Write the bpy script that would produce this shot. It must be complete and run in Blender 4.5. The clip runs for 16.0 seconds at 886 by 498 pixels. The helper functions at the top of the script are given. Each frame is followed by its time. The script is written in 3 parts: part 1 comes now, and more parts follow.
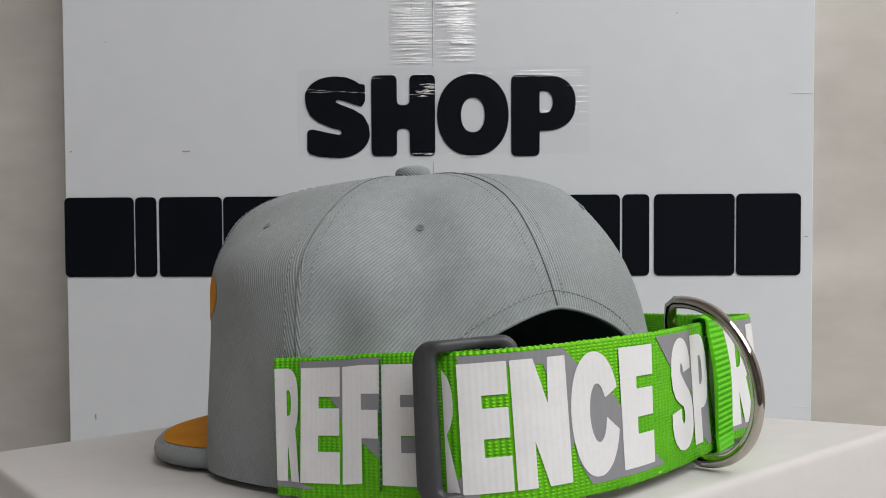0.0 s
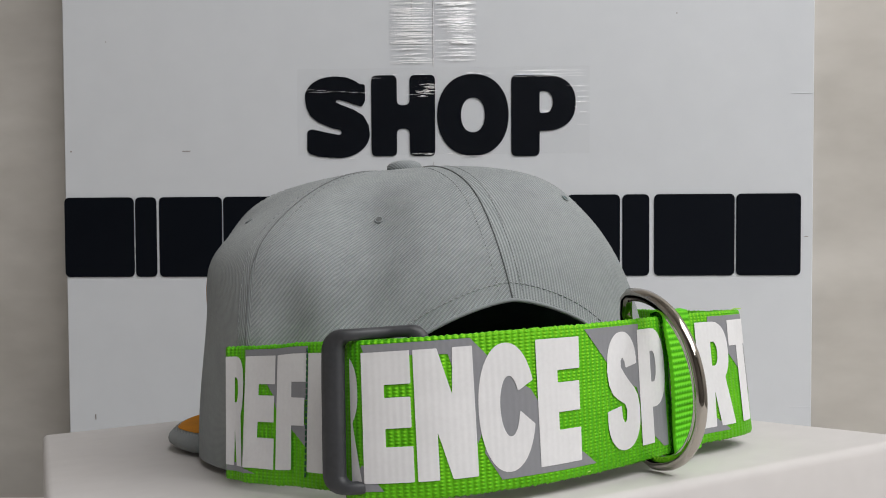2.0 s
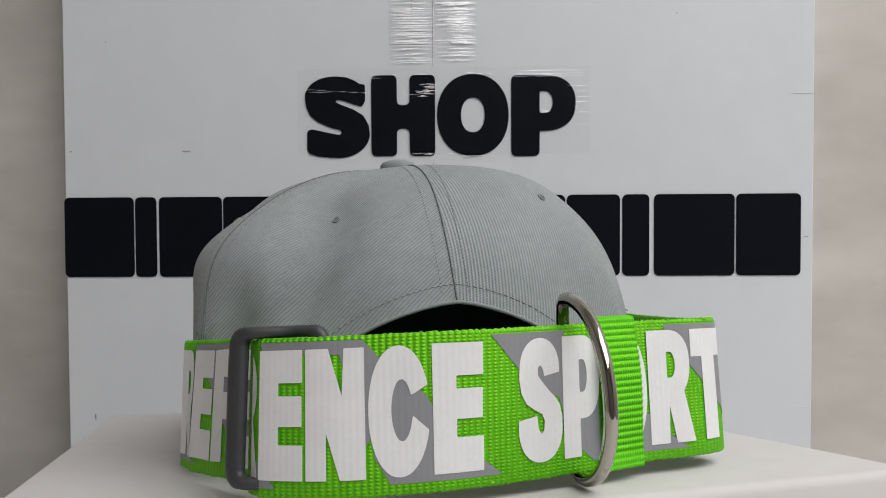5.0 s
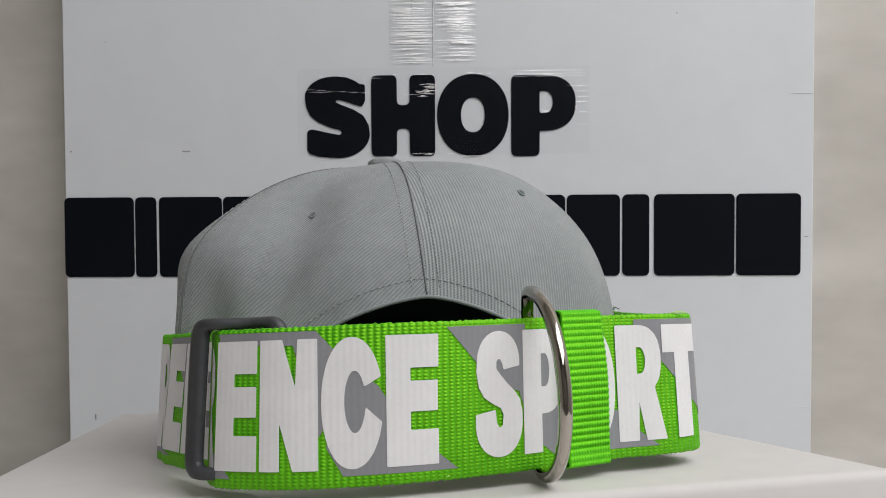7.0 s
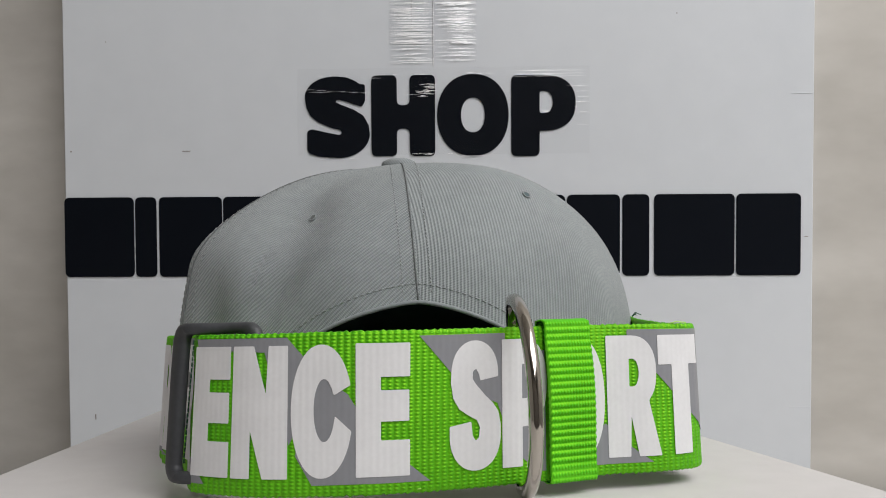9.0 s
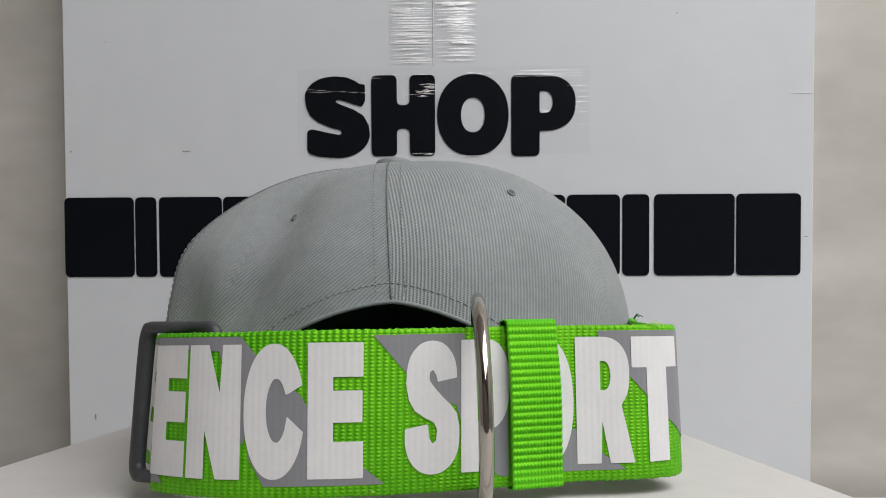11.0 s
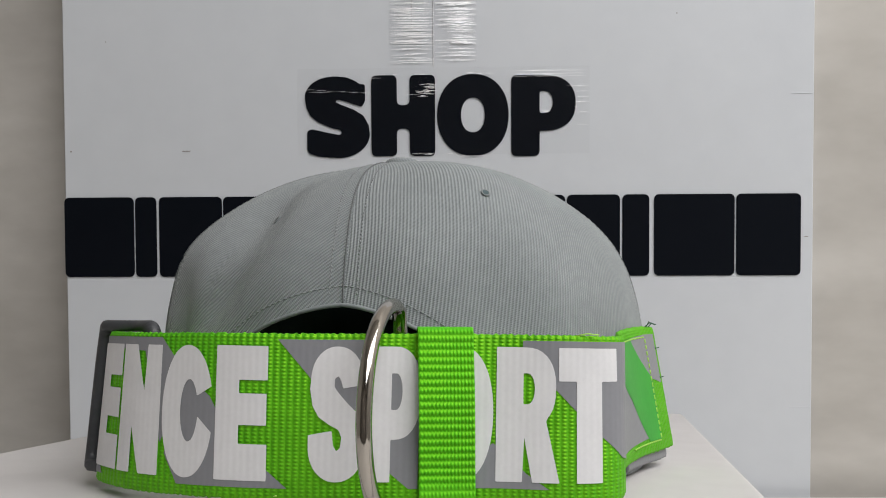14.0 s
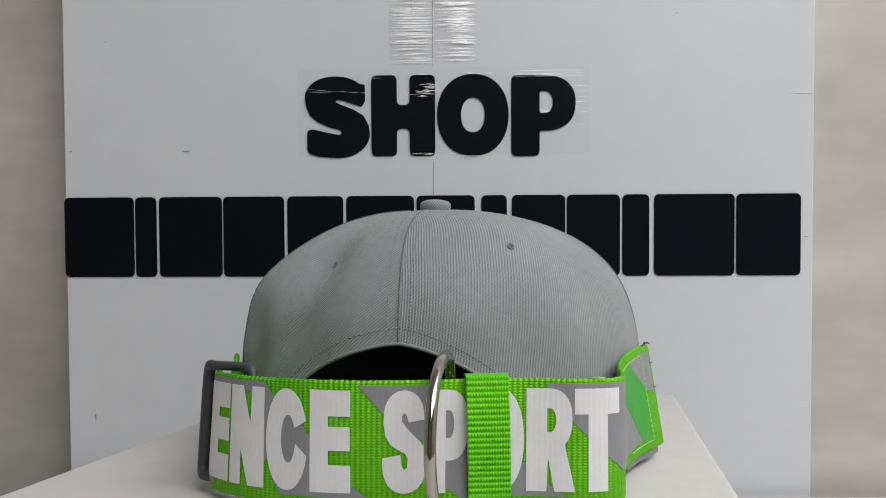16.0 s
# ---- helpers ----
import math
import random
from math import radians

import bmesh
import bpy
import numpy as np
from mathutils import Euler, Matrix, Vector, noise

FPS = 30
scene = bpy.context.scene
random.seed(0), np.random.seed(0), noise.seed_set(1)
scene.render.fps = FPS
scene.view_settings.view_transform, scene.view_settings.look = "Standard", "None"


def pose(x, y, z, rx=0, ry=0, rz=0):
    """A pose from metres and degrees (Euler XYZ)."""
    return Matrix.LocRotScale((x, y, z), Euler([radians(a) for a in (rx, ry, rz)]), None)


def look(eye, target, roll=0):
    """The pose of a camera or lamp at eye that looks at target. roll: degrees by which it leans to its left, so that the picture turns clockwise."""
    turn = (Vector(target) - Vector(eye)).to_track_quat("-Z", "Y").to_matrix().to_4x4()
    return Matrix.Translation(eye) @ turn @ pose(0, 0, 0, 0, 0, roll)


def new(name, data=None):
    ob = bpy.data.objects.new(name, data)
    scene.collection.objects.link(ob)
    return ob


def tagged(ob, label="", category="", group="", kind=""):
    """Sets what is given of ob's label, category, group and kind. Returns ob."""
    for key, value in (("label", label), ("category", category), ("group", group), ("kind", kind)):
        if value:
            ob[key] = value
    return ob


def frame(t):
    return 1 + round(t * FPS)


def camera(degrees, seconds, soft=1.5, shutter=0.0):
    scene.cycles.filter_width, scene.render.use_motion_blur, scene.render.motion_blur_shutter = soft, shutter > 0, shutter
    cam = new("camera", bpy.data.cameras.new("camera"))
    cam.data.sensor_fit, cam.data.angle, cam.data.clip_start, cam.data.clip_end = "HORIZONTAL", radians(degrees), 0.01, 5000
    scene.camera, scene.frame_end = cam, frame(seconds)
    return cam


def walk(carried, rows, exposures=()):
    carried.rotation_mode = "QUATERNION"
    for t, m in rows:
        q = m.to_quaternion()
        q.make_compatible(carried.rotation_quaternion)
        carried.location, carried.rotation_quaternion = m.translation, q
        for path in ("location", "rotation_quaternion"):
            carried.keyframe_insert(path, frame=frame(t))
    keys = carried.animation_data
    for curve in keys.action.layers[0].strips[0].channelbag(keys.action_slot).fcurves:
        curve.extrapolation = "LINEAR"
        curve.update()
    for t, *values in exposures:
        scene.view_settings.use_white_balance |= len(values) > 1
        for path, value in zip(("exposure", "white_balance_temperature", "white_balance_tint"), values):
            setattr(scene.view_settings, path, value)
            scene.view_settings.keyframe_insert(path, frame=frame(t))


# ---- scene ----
cam = camera(57.08, 16.0, soft=1.0)
walk(cam, [(0, pose(0, 0, 0.219, 88.1, 0, 0)), (16.0, pose(0, 0, 0.219, 88.1, 0, 0))],
     exposures=[(0, 0.0), (16.0, 0.0)])

# ---- light: a bright indoor room with one large soft panel overhead and to the side ----
world = bpy.data.worlds.new("room_world")
scene.world = world
world.use_nodes = True
world.node_tree.nodes["Background"].inputs[0].default_value = (0.8, 0.86, 1.0, 1)
world.node_tree.nodes["Background"].inputs[1].default_value = 0.3


def area(name, size, size_y, watts, colour, m):
    data = bpy.data.lights.new(name, "AREA")
    data.shape, data.size, data.size_y = "RECTANGLE", size, size_y
    data.energy, data.color = watts, colour
    ob = new(name, data)
    ob.matrix_world = m
    return ob


area("ceiling_panel_light", 1.8, 1.1, 36.0, (0.98, 0.972, 0.982), look((0.80, -0.36, 1.48), (0.24, 0.26, 0.0)))


# ---- materials ----
def mat(name, colour, rough=0.6, metal=0.0, spec=0.4):
    m = bpy.data.materials.new(name)
    m.use_nodes = True
    b = m.node_tree.nodes["Principled BSDF"]
    b.inputs["Base Color"].default_value = (*colour, 1)
    b.inputs["Roughness"].default_value = rough
    b.inputs["Metallic"].default_value = metal
    b.inputs["Specular IOR Level"].default_value = spec
    return m


def node(m, kind, **values):
    n = m.node_tree.nodes.new(kind)
    for key, value in values.items():
        n.inputs[key.replace("_", " ")].default_value = value
    return n


def link(m, a, b):
    m.node_tree.links.new(a, b)


def coords(m, uv=False, scale=(1, 1, 1), turn=0.0):
    c = node(m, "ShaderNodeTexCoord")
    p = node(m, "ShaderNodeMapping", Scale=scale, Rotation=(0, 0, turn))
    link(m, c.outputs["UV" if uv else "Object"], p.inputs[0])
    return p.outputs[0]


def vary(m, where, scale, dark, light, detail=4.0, second=0.0):
    """Two-scale mottling of the base colour."""
    b = m.node_tree.nodes["Principled BSDF"]
    n1 = node(m, "ShaderNodeTexNoise", Scale=scale, Detail=detail)
    n2 = node(m, "ShaderNodeTexNoise", Scale=scale * 9, Detail=3.0)
    link(m, where, n1.inputs["Vector"])
    link(m, where, n2.inputs["Vector"])
    mix = node(m, "ShaderNodeMath")
    mix.operation = "MULTIPLY_ADD"
    mix.inputs[1].default_value = 0.4
    link(m, n2.outputs[0], mix.inputs[0])
    sub = node(m, "ShaderNodeMath")
    sub.operation = "MULTIPLY"
    sub.inputs[1].default_value = 0.6
    link(m, n1.outputs[0], sub.inputs[0])
    link(m, sub.outputs[0], mix.inputs[2])
    ramp = node(m, "ShaderNodeValToRGB")
    ramp.color_ramp.elements[0].position, ramp.color_ramp.elements[1].position = 0.35, 0.65
    ramp.color_ramp.elements[0].color, ramp.color_ramp.elements[1].color = (*dark, 1), (*light, 1)
    link(m, mix.outputs[0], ramp.inputs[0])
    link(m, ramp.outputs[0], b.inputs["Base Color"])
    return ramp.outputs[0]


def bump(m, height, strength, distance, after=None):
    n = node(m, "ShaderNodeBump", Strength=strength, Distance=distance)
    link(m, height, n.inputs["Height"])
    if after:
        link(m, after, n.inputs["Normal"])
    link(m, n.outputs[0], m.node_tree.nodes["Principled BSDF"].inputs["Normal"])
    return n.outputs[0]


def wave(m, where, period, distort=0.0, axis="X"):
    w = node(m, "ShaderNodeTexWave", Scale=0.31416 / period, Distortion=distort, Detail=1.0)
    w.wave_type, w.bands_direction = "BANDS", axis
    link(m, where, w.inputs["Vector"])
    return w.outputs["Fac"]


def times(m, a, b, kind="MULTIPLY"):
    n = node(m, "ShaderNodeMath")
    n.operation = kind
    for slot, v in zip(n.inputs, (a, b)):
        if isinstance(v, (int, float)):
            slot.default_value = v
        else:
            link(m, v, slot)
    return n.outputs[0]


def tint(m, base, fac, shade):
    """Darkens the thread gaps of a weave."""
    mix = node(m, "ShaderNodeMix")
    mix.data_type = "RGBA"
    mix.blend_type = "MULTIPLY"
    link(m, fac, mix.inputs[0])
    link(m, base, mix.inputs[6])
    mix.inputs[7].default_value = (*shade, 1)
    link(m, mix.outputs[2], m.node_tree.nodes["Principled BSDF"].inputs["Base Color"])


def twill():
    m = mat("grey_twill", (0.33, 0.35, 0.35), 0.92, 0, 0.15)
    base = vary(m, coords(m), 25, (0.298, 0.323, 0.328), (0.362, 0.390, 0.396))
    uv = coords(m, uv=True)
    ribs = wave(m, uv, 0.00115, 0.25)
    cross = wave(m, uv, 0.0006, 0.6, "Y")
    height = times(m, ribs, times(m, cross, 0.25), "ADD")
    gap = times(m, times(m, 1.0, ribs, "SUBTRACT"), 0.40)
    tint(m, base, gap, (0.35, 0.36, 0.36))
    fuzz = node(m, "ShaderNodeTexNoise", Scale=900.0, Detail=2.0)
    link(m, coords(m), fuzz.inputs["Vector"])
    bump(m, times(m, height, times(m, fuzz.outputs[0], 0.8), "ADD"), 0.5, 0.0005)
    b = m.node_tree.nodes["Principled BSDF"]
    b.inputs["Sheen Weight"].default_value = 0.12
    return m


def webbing(name, dark, light, axis, period, cross, gaps=0.36):
    m = mat(name, light, 0.55, 0, 1.0)
    b = m.node_tree.nodes["Principled BSDF"]
    b.inputs["IOR"].default_value = 1.85
    b.inputs["Specular Tint"].default_value = (0.68, 1.0, 0.05, 1)
    base = vary(m, coords(m), 60, dark, light)
    uv = coords(m, uv=True)
    ribs = wave(m, uv, period, 0.15, axis)
    picks = wave(m, uv, cross, 0.3, "Y" if axis == "X" else "X")
    height = times(m, times(m, ribs, picks), times(m, ribs, 0.6), "ADD")
    gap = times(m, times(m, 1.0, times(m, ribs, picks), "SUBTRACT"), gaps)
    tint(m, base, gap, (0.22, 0.45, 0.2))
    bump(m, height, 0.5, 0.0006)
    return m


def film_print(name, colour, rough):
    """Heat-pressed print that lets the ribs of the strap show faintly."""
    m = mat(name, colour, rough, 0, 0.4)
    vary(m, coords(m), 90, tuple(c * 0.93 for c in colour), colour)
    uv = coords(m, uv=True)
    bump(m, wave(m, uv, 0.0019, 0.2), 0.09, 0.0003)
    return m


TWILL = twill()
STITCH = mat("grey_thread", (0.28, 0.295, 0.295), 0.85)
SEAM = mat("seam_gap", (0.15, 0.16, 0.16), 0.9)
CREASE = mat("creased_tape", (0.95, 0.95, 0.955), 0.4, 0.7, 0.9)
FOLD = mat("board_fold", (0.50, 0.50, 0.52), 0.5)
LINING = mat("black_lining", (0.012, 0.018, 0.022), 0.9, 0, 0.2)
vary(LINING, coords(LINING), 80, (0.085, 0.12, 0.125), (0.11, 0.15, 0.157))
ORANGE = mat("orange_print", (0.62, 0.24, 0.006), 0.75, 0, 0.12)
vary(ORANGE, coords(ORANGE), 60, (0.58, 0.22, 0.005), (0.68, 0.27, 0.008))
GREEN = webbing("green_webbing", (0.035, 0.43, 0.012), (0.090, 0.57, 0.018), "X", 0.0019, 0.0010)
GREEN_FLAT = webbing("green_keeper_webbing", (0.03, 0.50, 0.012), (0.06, 0.62, 0.02), "Y", 0.00196, 0.0010, 0.22)
GREEN_SHINE = mat("green_satin", (0.07, 0.46, 0.03), 0.45)
vary(GREEN_SHINE, coords(GREEN_SHINE), 70, (0.030, 0.34, 0.030), (0.042, 0.40, 0.036))
THREAD = mat("lime_thread", (0.42, 0.72, 0.12), 0.6)
DARK_THREAD = mat("dark_green_thread", (0.02, 0.10, 0.05), 0.7)
WHITE_PRINT = film_print("white_print", (0.80, 0.80, 0.81), 0.5)
GREY_PRINT = film_print("grey_print", (0.265, 0.27, 0.29), 0.45)
PLASTIC = mat("grey_plastic", (0.085, 0.088, 0.095), 0.48, 0, 0.45)
vary(PLASTIC, coords(PLASTIC), 70, (0.040, 0.042, 0.046), (0.056, 0.058, 0.064))
NICKEL = mat("nickel", (0.46, 0.43, 0.39), 0.09, 1.0)
PAPER = mat("white_card", (0.72, 0.705, 0.69), 0.6, 0, 0.3)
vary(PAPER, coords(PAPER), 9, (0.575, 0.555, 0.545), (0.625, 0.605, 0.595))
FOAM = mat("white_board", (0.70, 0.705, 0.72), 0.42, 0, 0.35)
vary(FOAM, coords(FOAM), 5, (0.625, 0.65, 0.68), (0.66, 0.685, 0.715))
VINYL = mat("black_vinyl", (0.0042, 0.0056, 0.0090), 0.5, 0, 0.06)
WALL = mat("painted_wall", (0.63, 0.60, 0.55), 0.85, 0, 0.2)
wall_at = coords(WALL, scale=(0.8, 1, 1.7))
drape = node(WALL, "ShaderNodeTexNoise", Scale=4.0, Detail=1.5)
link(WALL, coords(WALL, scale=(0.45, 1, 1.9)), drape.inputs["Vector"])
bump(WALL, drape.outputs[0], 0.5, 0.06)
vary(WALL, wall_at, 3, (0.485, 0.463, 0.425), (0.605, 0.58, 0.54))
# Dimness of the unseen room behind the camera, put into the colour.
DARK = mat("painted_dimness", (0.16, 0.14, 0.125), 0.9, 0, 0.2)
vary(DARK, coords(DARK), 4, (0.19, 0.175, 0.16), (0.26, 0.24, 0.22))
TABLE = mat("white_table", (0.66, 0.64, 0.61), 0.5)
vary(TABLE, coords(TABLE), 8, (0.63, 0.61, 0.58), (0.68, 0.66, 0.63))
SPECK = mat("dark_speck", (0.30, 0.28, 0.27), 0.8)


def tape_material():
    m = bpy.data.materials.new("clear_tape")
    m.use_nodes = True
    t = m.node_tree
    t.nodes.remove(t.nodes["Principled BSDF"])
    out = t.nodes["Material Output"]
    clear = node(m, "ShaderNodeBsdfTransparent")
    clear.inputs[0].default_value = (0.97, 0.97, 0.97, 1)
    gloss = node(m, "ShaderNodeBsdfGlossy", Roughness=0.2)
    uv = coords(m, scale=(6, 160, 6))
    n = node(m, "ShaderNodeTexNoise", Scale=1.0, Detail=5.0)
    link(m, uv, n.inputs["Vector"])
    b = node(m, "ShaderNodeBump", Strength=0.5, Distance=0.001)
    link(m, n.outputs[0], b.inputs["Height"])
    link(m, b.outputs[0], gloss.inputs["Normal"])
    mix = node(m, "ShaderNodeMixShader", Fac=0.014)
    link(m, clear.outputs[0], mix.inputs[1])
    link(m, gloss.outputs[0], mix.inputs[2])
    link(m, mix.outputs[0], out.inputs[0])
    return m


TAPE = tape_material()


# ---- mesh helpers ----
def part(name, bm, material, parent=None, label="", smooth=True):
    me = bpy.data.meshes.new(name)
    bmesh.ops.recalc_face_normals(bm, faces=bm.faces)
    bm.to_mesh(me)
    bm.free()
    for f in me.polygons:
        f.use_smooth = smooth
    me.materials.append(material)
    ob = new(name, me)
    if parent:
        ob.parent = parent
    if label:
        tagged(ob, label)
    return ob


def block(x0, y0, z0, x1, y1, z1, bevel=0.0, segments=2):
    bm = bmesh.new()
    bmesh.ops.create_cube(bm, size=1, matrix=Matrix.LocRotScale(((x0 + x1) / 2, (y0 + y1) / 2, (z0 + z1) / 2), None, (x1 - x0, y1 - y0, z1 - z0)))
    if bevel:
        bmesh.ops.bevel(bm, geom=bm.edges[:], offset=bevel, segments=segments, affect="EDGES", profile=0.5)
    return bm


def tube(points, radius, sides=8, closed=False, flat=1.0, side=None):
    """A tube along points; flat squeezes it along the given side direction."""
    bm = bmesh.new()
    n = len(points)
    rings = []
    for i, p in enumerate(points):
        a = points[(i - 1) % n] if closed or i else points[0]
        b = points[(i + 1) % n] if closed or i < n - 1 else points[-1]
        d = (Vector(b) - Vector(a)).normalized()
        u = Vector(side) if side else (Vector((0, 0, 1)) if abs(d.z) < 0.9 else Vector((1, 0, 0)))
        u = (u - d * u.dot(d)).normalized()
        v = d.cross(u)
        rings.append([bm.verts.new(Vector(p) + radius * (math.cos(2 * math.pi * k / sides) * u * flat + math.sin(2 * math.pi * k / sides) * v)) for k in range(sides)])
    for i in range(n if closed else n - 1):
        r, q = rings[i], rings[(i + 1) % n]
        for k in range(sides):
            bm.faces.new((r[k], r[(k + 1) % sides], q[(k + 1) % sides], q[k]))
    if not closed:
        bm.faces.new(rings[0])
        bm.faces.new(rings[-1])
    return bm


def arc(cx, cy, rx, ry, a0, a1, n=18, power=1.0):
    out = []
    for k in range(n + 1):
        a = radians(a0 + (a1 - a0) * k / n)
        c, s = math.cos(a), math.sin(a)
        out.append((cx + rx * math.copysign(abs(c) ** power, c), cy + ry * math.copysign(abs(s) ** power, s)))
    return out


def outline(ch):
    """Loops of a heavy condensed capital in the unit square: the rim first, then its holes."""
    if ch == "E":
        return [[(0, 0), (1, 0), (1, 0.27), (0.46, 0.27), (0.46, 0.41), (0.985, 0.41), (0.985, 0.645), (0.46, 0.645), (0.46, 0.745), (1, 0.745), (1, 1), (0, 1)]]
    if ch == "F":
        return [[(0, 0), (0.5, 0), (0.5, 0.38), (0.95, 0.38), (0.95, 0.62), (0.5, 0.62), (0.5, 0.755), (1, 0.755), (1, 1), (0, 1)]]
    if ch == "T":
        return [[(0.28, 0), (0.70, 0), (0.70, 0.75), (1, 0.75), (1, 1), (0, 1), (0, 0.75), (0.28, 0.75)]]
    if ch == "N":
        return [[(0, 0), (0.35, 0), (0.35, 0.36), (0.57, 0), (1, 0), (1, 1), (0.66, 1), (0.62, 0.64), (0.40, 1), (0, 1)]]
    if ch == "H":
        return [[(0, 0), (0.4, 0), (0.4, 0.34), (0.6, 0.34), (0.6, 0), (1, 0), (1, 1), (0.6, 1), (0.6, 0.63), (0.4, 0.63), (0.4, 1), (0, 1)]]
    if ch == "O":
        return [arc(0.5, 0.5, 0.5, 0.5, 0, 360, 48, 0.92)[:-1], arc(0.5, 0.5, 0.17, 0.29, 0, 360, 32, 0.9)[:-1]]
    if ch == "P":
        return [[(0, 0), (0.44, 0), (0.44, 0.31)] + arc(0.5, 0.655, 0.5, 0.345, -90, 90, 18, 0.85) + [(0, 1)], arc(0.53, 0.665, 0.115, 0.135, -90, 90, 10)[::-1] + [(0.44, 0.53), (0.44, 0.80)]]
    if ch == "R":
        return [[(0, 0), (0.42, 0), (0.45, 0.33), (0.58, 0), (1, 0), (0.79, 0.45)] + arc(0.46, 0.70, 0.48, 0.30, -48, 90, 14, 0.85) + [(0, 1)], arc(0.50, 0.69, 0.11, 0.115, -90, 90, 10)[::-1] + [(0.43, 0.575), (0.43, 0.805)]]
    if ch == "C":
        return [arc(0.5, 0.5, 0.5, 0.5, 21, 343, 44, 0.95) + [(0.72, 0.46)] + arc(0.545, 0.505, 0.17, 0.235, 338, 30, 26) + [(0.72, 0.62)]]
    if ch == "S":
        return [[(0.99, 0.715)] + arc(0.5, 0.745, 0.49, 0.255, 0, 180, 22, 0.95) + [(0.0, 0.68), (0.05, 0.56), (0.17, 0.475), (0.37, 0.42), (0.54, 0.385), (0.60, 0.33), (0.58, 0.25), (0.51, 0.228), (0.45, 0.27), (0.42, 0.375), (-0.02, 0.345)]
                + arc(0.51, 0.27, 0.53, 0.27, 180, 360, 24, 0.95) + [(1.04, 0.35), (0.99, 0.445), (0.88, 0.51), (0.72, 0.57), (0.53, 0.655), (0.45, 0.70), (0.455, 0.76), (0.52, 0.78), (0.58, 0.74), (0.61, 0.688)]]
    return [[(0, 0), (1, 0), (1, 1), (0, 1)]]


def fillet(loop, r, n=4):
    """Rounds the corners of a loop."""
    out = []
    for k, p in enumerate(loop):
        p, a, b = Vector(p), Vector(loop[k - 1]), Vector(loop[(k + 1) % len(loop)])
        u, v = a - p, b - p
        if u.length < 1e-9 or v.length < 1e-9 or u.angle(v) > radians(150):
            out.append(tuple(p))
            continue
        q = min(r, u.length * 0.45, v.length * 0.45)
        s, e = p + u.normalized() * q, p + v.normalized() * q
        for i in range(n + 1):
            f = i / n
            out.append(tuple(s * (1 - f) ** 2 + p * 2 * f * (1 - f) + e * f * f))
    return out


def glyph(ch, x0, y0, x1, y1, r=0.0, loops=None, ratio=1.0):
    """A flat filled letter in the rectangle given; ratio scales y while the corners are rounded."""
    data = bpy.data.curves.new("glyph", "CURVE")
    data.dimensions, data.fill_mode = "2D", "BOTH"
    for loop in loops or outline(ch):
        pts = [(x0 + (x1 - x0) * u, (y0 + (y1 - y0) * v) * ratio) for u, v in loop]
        if r:
            pts = fillet(pts, r)
        line = data.splines.new("POLY")
        line.points.add(len(pts) - 1)
        for slot, p in zip(line.points, pts):
            slot.co = (p[0] * 100, p[1] * 100, 0, 1)
        line.use_cyclic_u = True
    ob = new("glyph", data)
    bpy.context.view_layer.update()
    me = bpy.data.meshes.new_from_object(ob.evaluated_get(bpy.context.evaluated_depsgraph_get()))
    bpy.data.objects.remove(ob)
    bm = bmesh.new()
    bm.from_mesh(me)
    bpy.data.meshes.remove(me)
    bmesh.ops.remove_doubles(bm, verts=bm.verts, dist=1e-6)
    for v in bm.verts:
        v.co = Vector((v.co.x / 100, v.co.y / 100 / ratio, 0))
    return bm


def poly(points):
    bm = bmesh.new()
    bm.faces.new([bm.verts.new((*p, 0)) for p in points])
    return bm


def thicken(bm, depth):
    """Flat faces in xy become a slab that is depth high."""
    r = bmesh.ops.extrude_face_region(bm, geom=bm.faces[:])
    for v in r["geom"]:
        if isinstance(v, bmesh.types.BMVert):
            v.co.z += depth
    return bm


def rounded(x0, y0, x1, y1, r, n=5):
    pts = []
    for cx, cy, a0 in ((x1 - r, y1 - r, 0), (x0 + r, y1 - r, 90), (x0 + r, y0 + r, 180), (x1 - r, y0 + r, 270)):
        for k in range(n + 1):
            a = radians(a0 + 90 * k / n)
            pts.append((cx + r * math.cos(a), cy + r * math.sin(a)))
    return pts


# ---- the setting ----
def setting():
    wall = part("wall_back", block(-1.6, 0, -0.8, 1.6, 0.08, 1.7), WALL, None, "", False)
    wall.matrix_world = pose(0, 0.690, 0, 0, 0, -6.0)
    tagged(wall, "warm off-white painted wall behind the sign board", "wall", "", "structure")
    # Unseen enclosure; front wall and floor carry the room's dimness in their colour.
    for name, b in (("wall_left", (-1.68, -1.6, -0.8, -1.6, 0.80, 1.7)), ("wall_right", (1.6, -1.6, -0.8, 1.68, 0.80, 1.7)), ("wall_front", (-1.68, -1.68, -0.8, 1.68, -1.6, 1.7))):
        tagged(part(name, block(*b), DARK if name == "wall_front" else WALL, None, "", False), "unseen plain wall added to close the room", "wall", "", "structure")
    tagged(part("ceiling", block(-1.7, -1.7, 1.7, 1.7, 0.85, 1.78), WALL, None, "", False), "plain off-white ceiling", "ceiling", "", "structure")
    tagged(part("floor", block(-1.7, -1.7, -0.86, 1.7, 0.85, -0.8), DARK, None, "", False), "unseen plain floor under the table, coloured dark for a dim room", "floor", "", "structure")
    table = new("table")
    tagged(table, "white table with a plain top against the wall", "table")
    part("tabletop", block(-0.7, -0.35, -0.03, 0.7, 0.645, 0, 0.004), TABLE, table, "", False)
    for x in (-0.62, 0.62):
        for y in (-0.28, 0.47):
            part("leg", block(x - 0.025, y - 0.025, -0.8, x + 0.025, y + 0.025, -0.03, 0.003), TABLE, table, "", False)


setting()


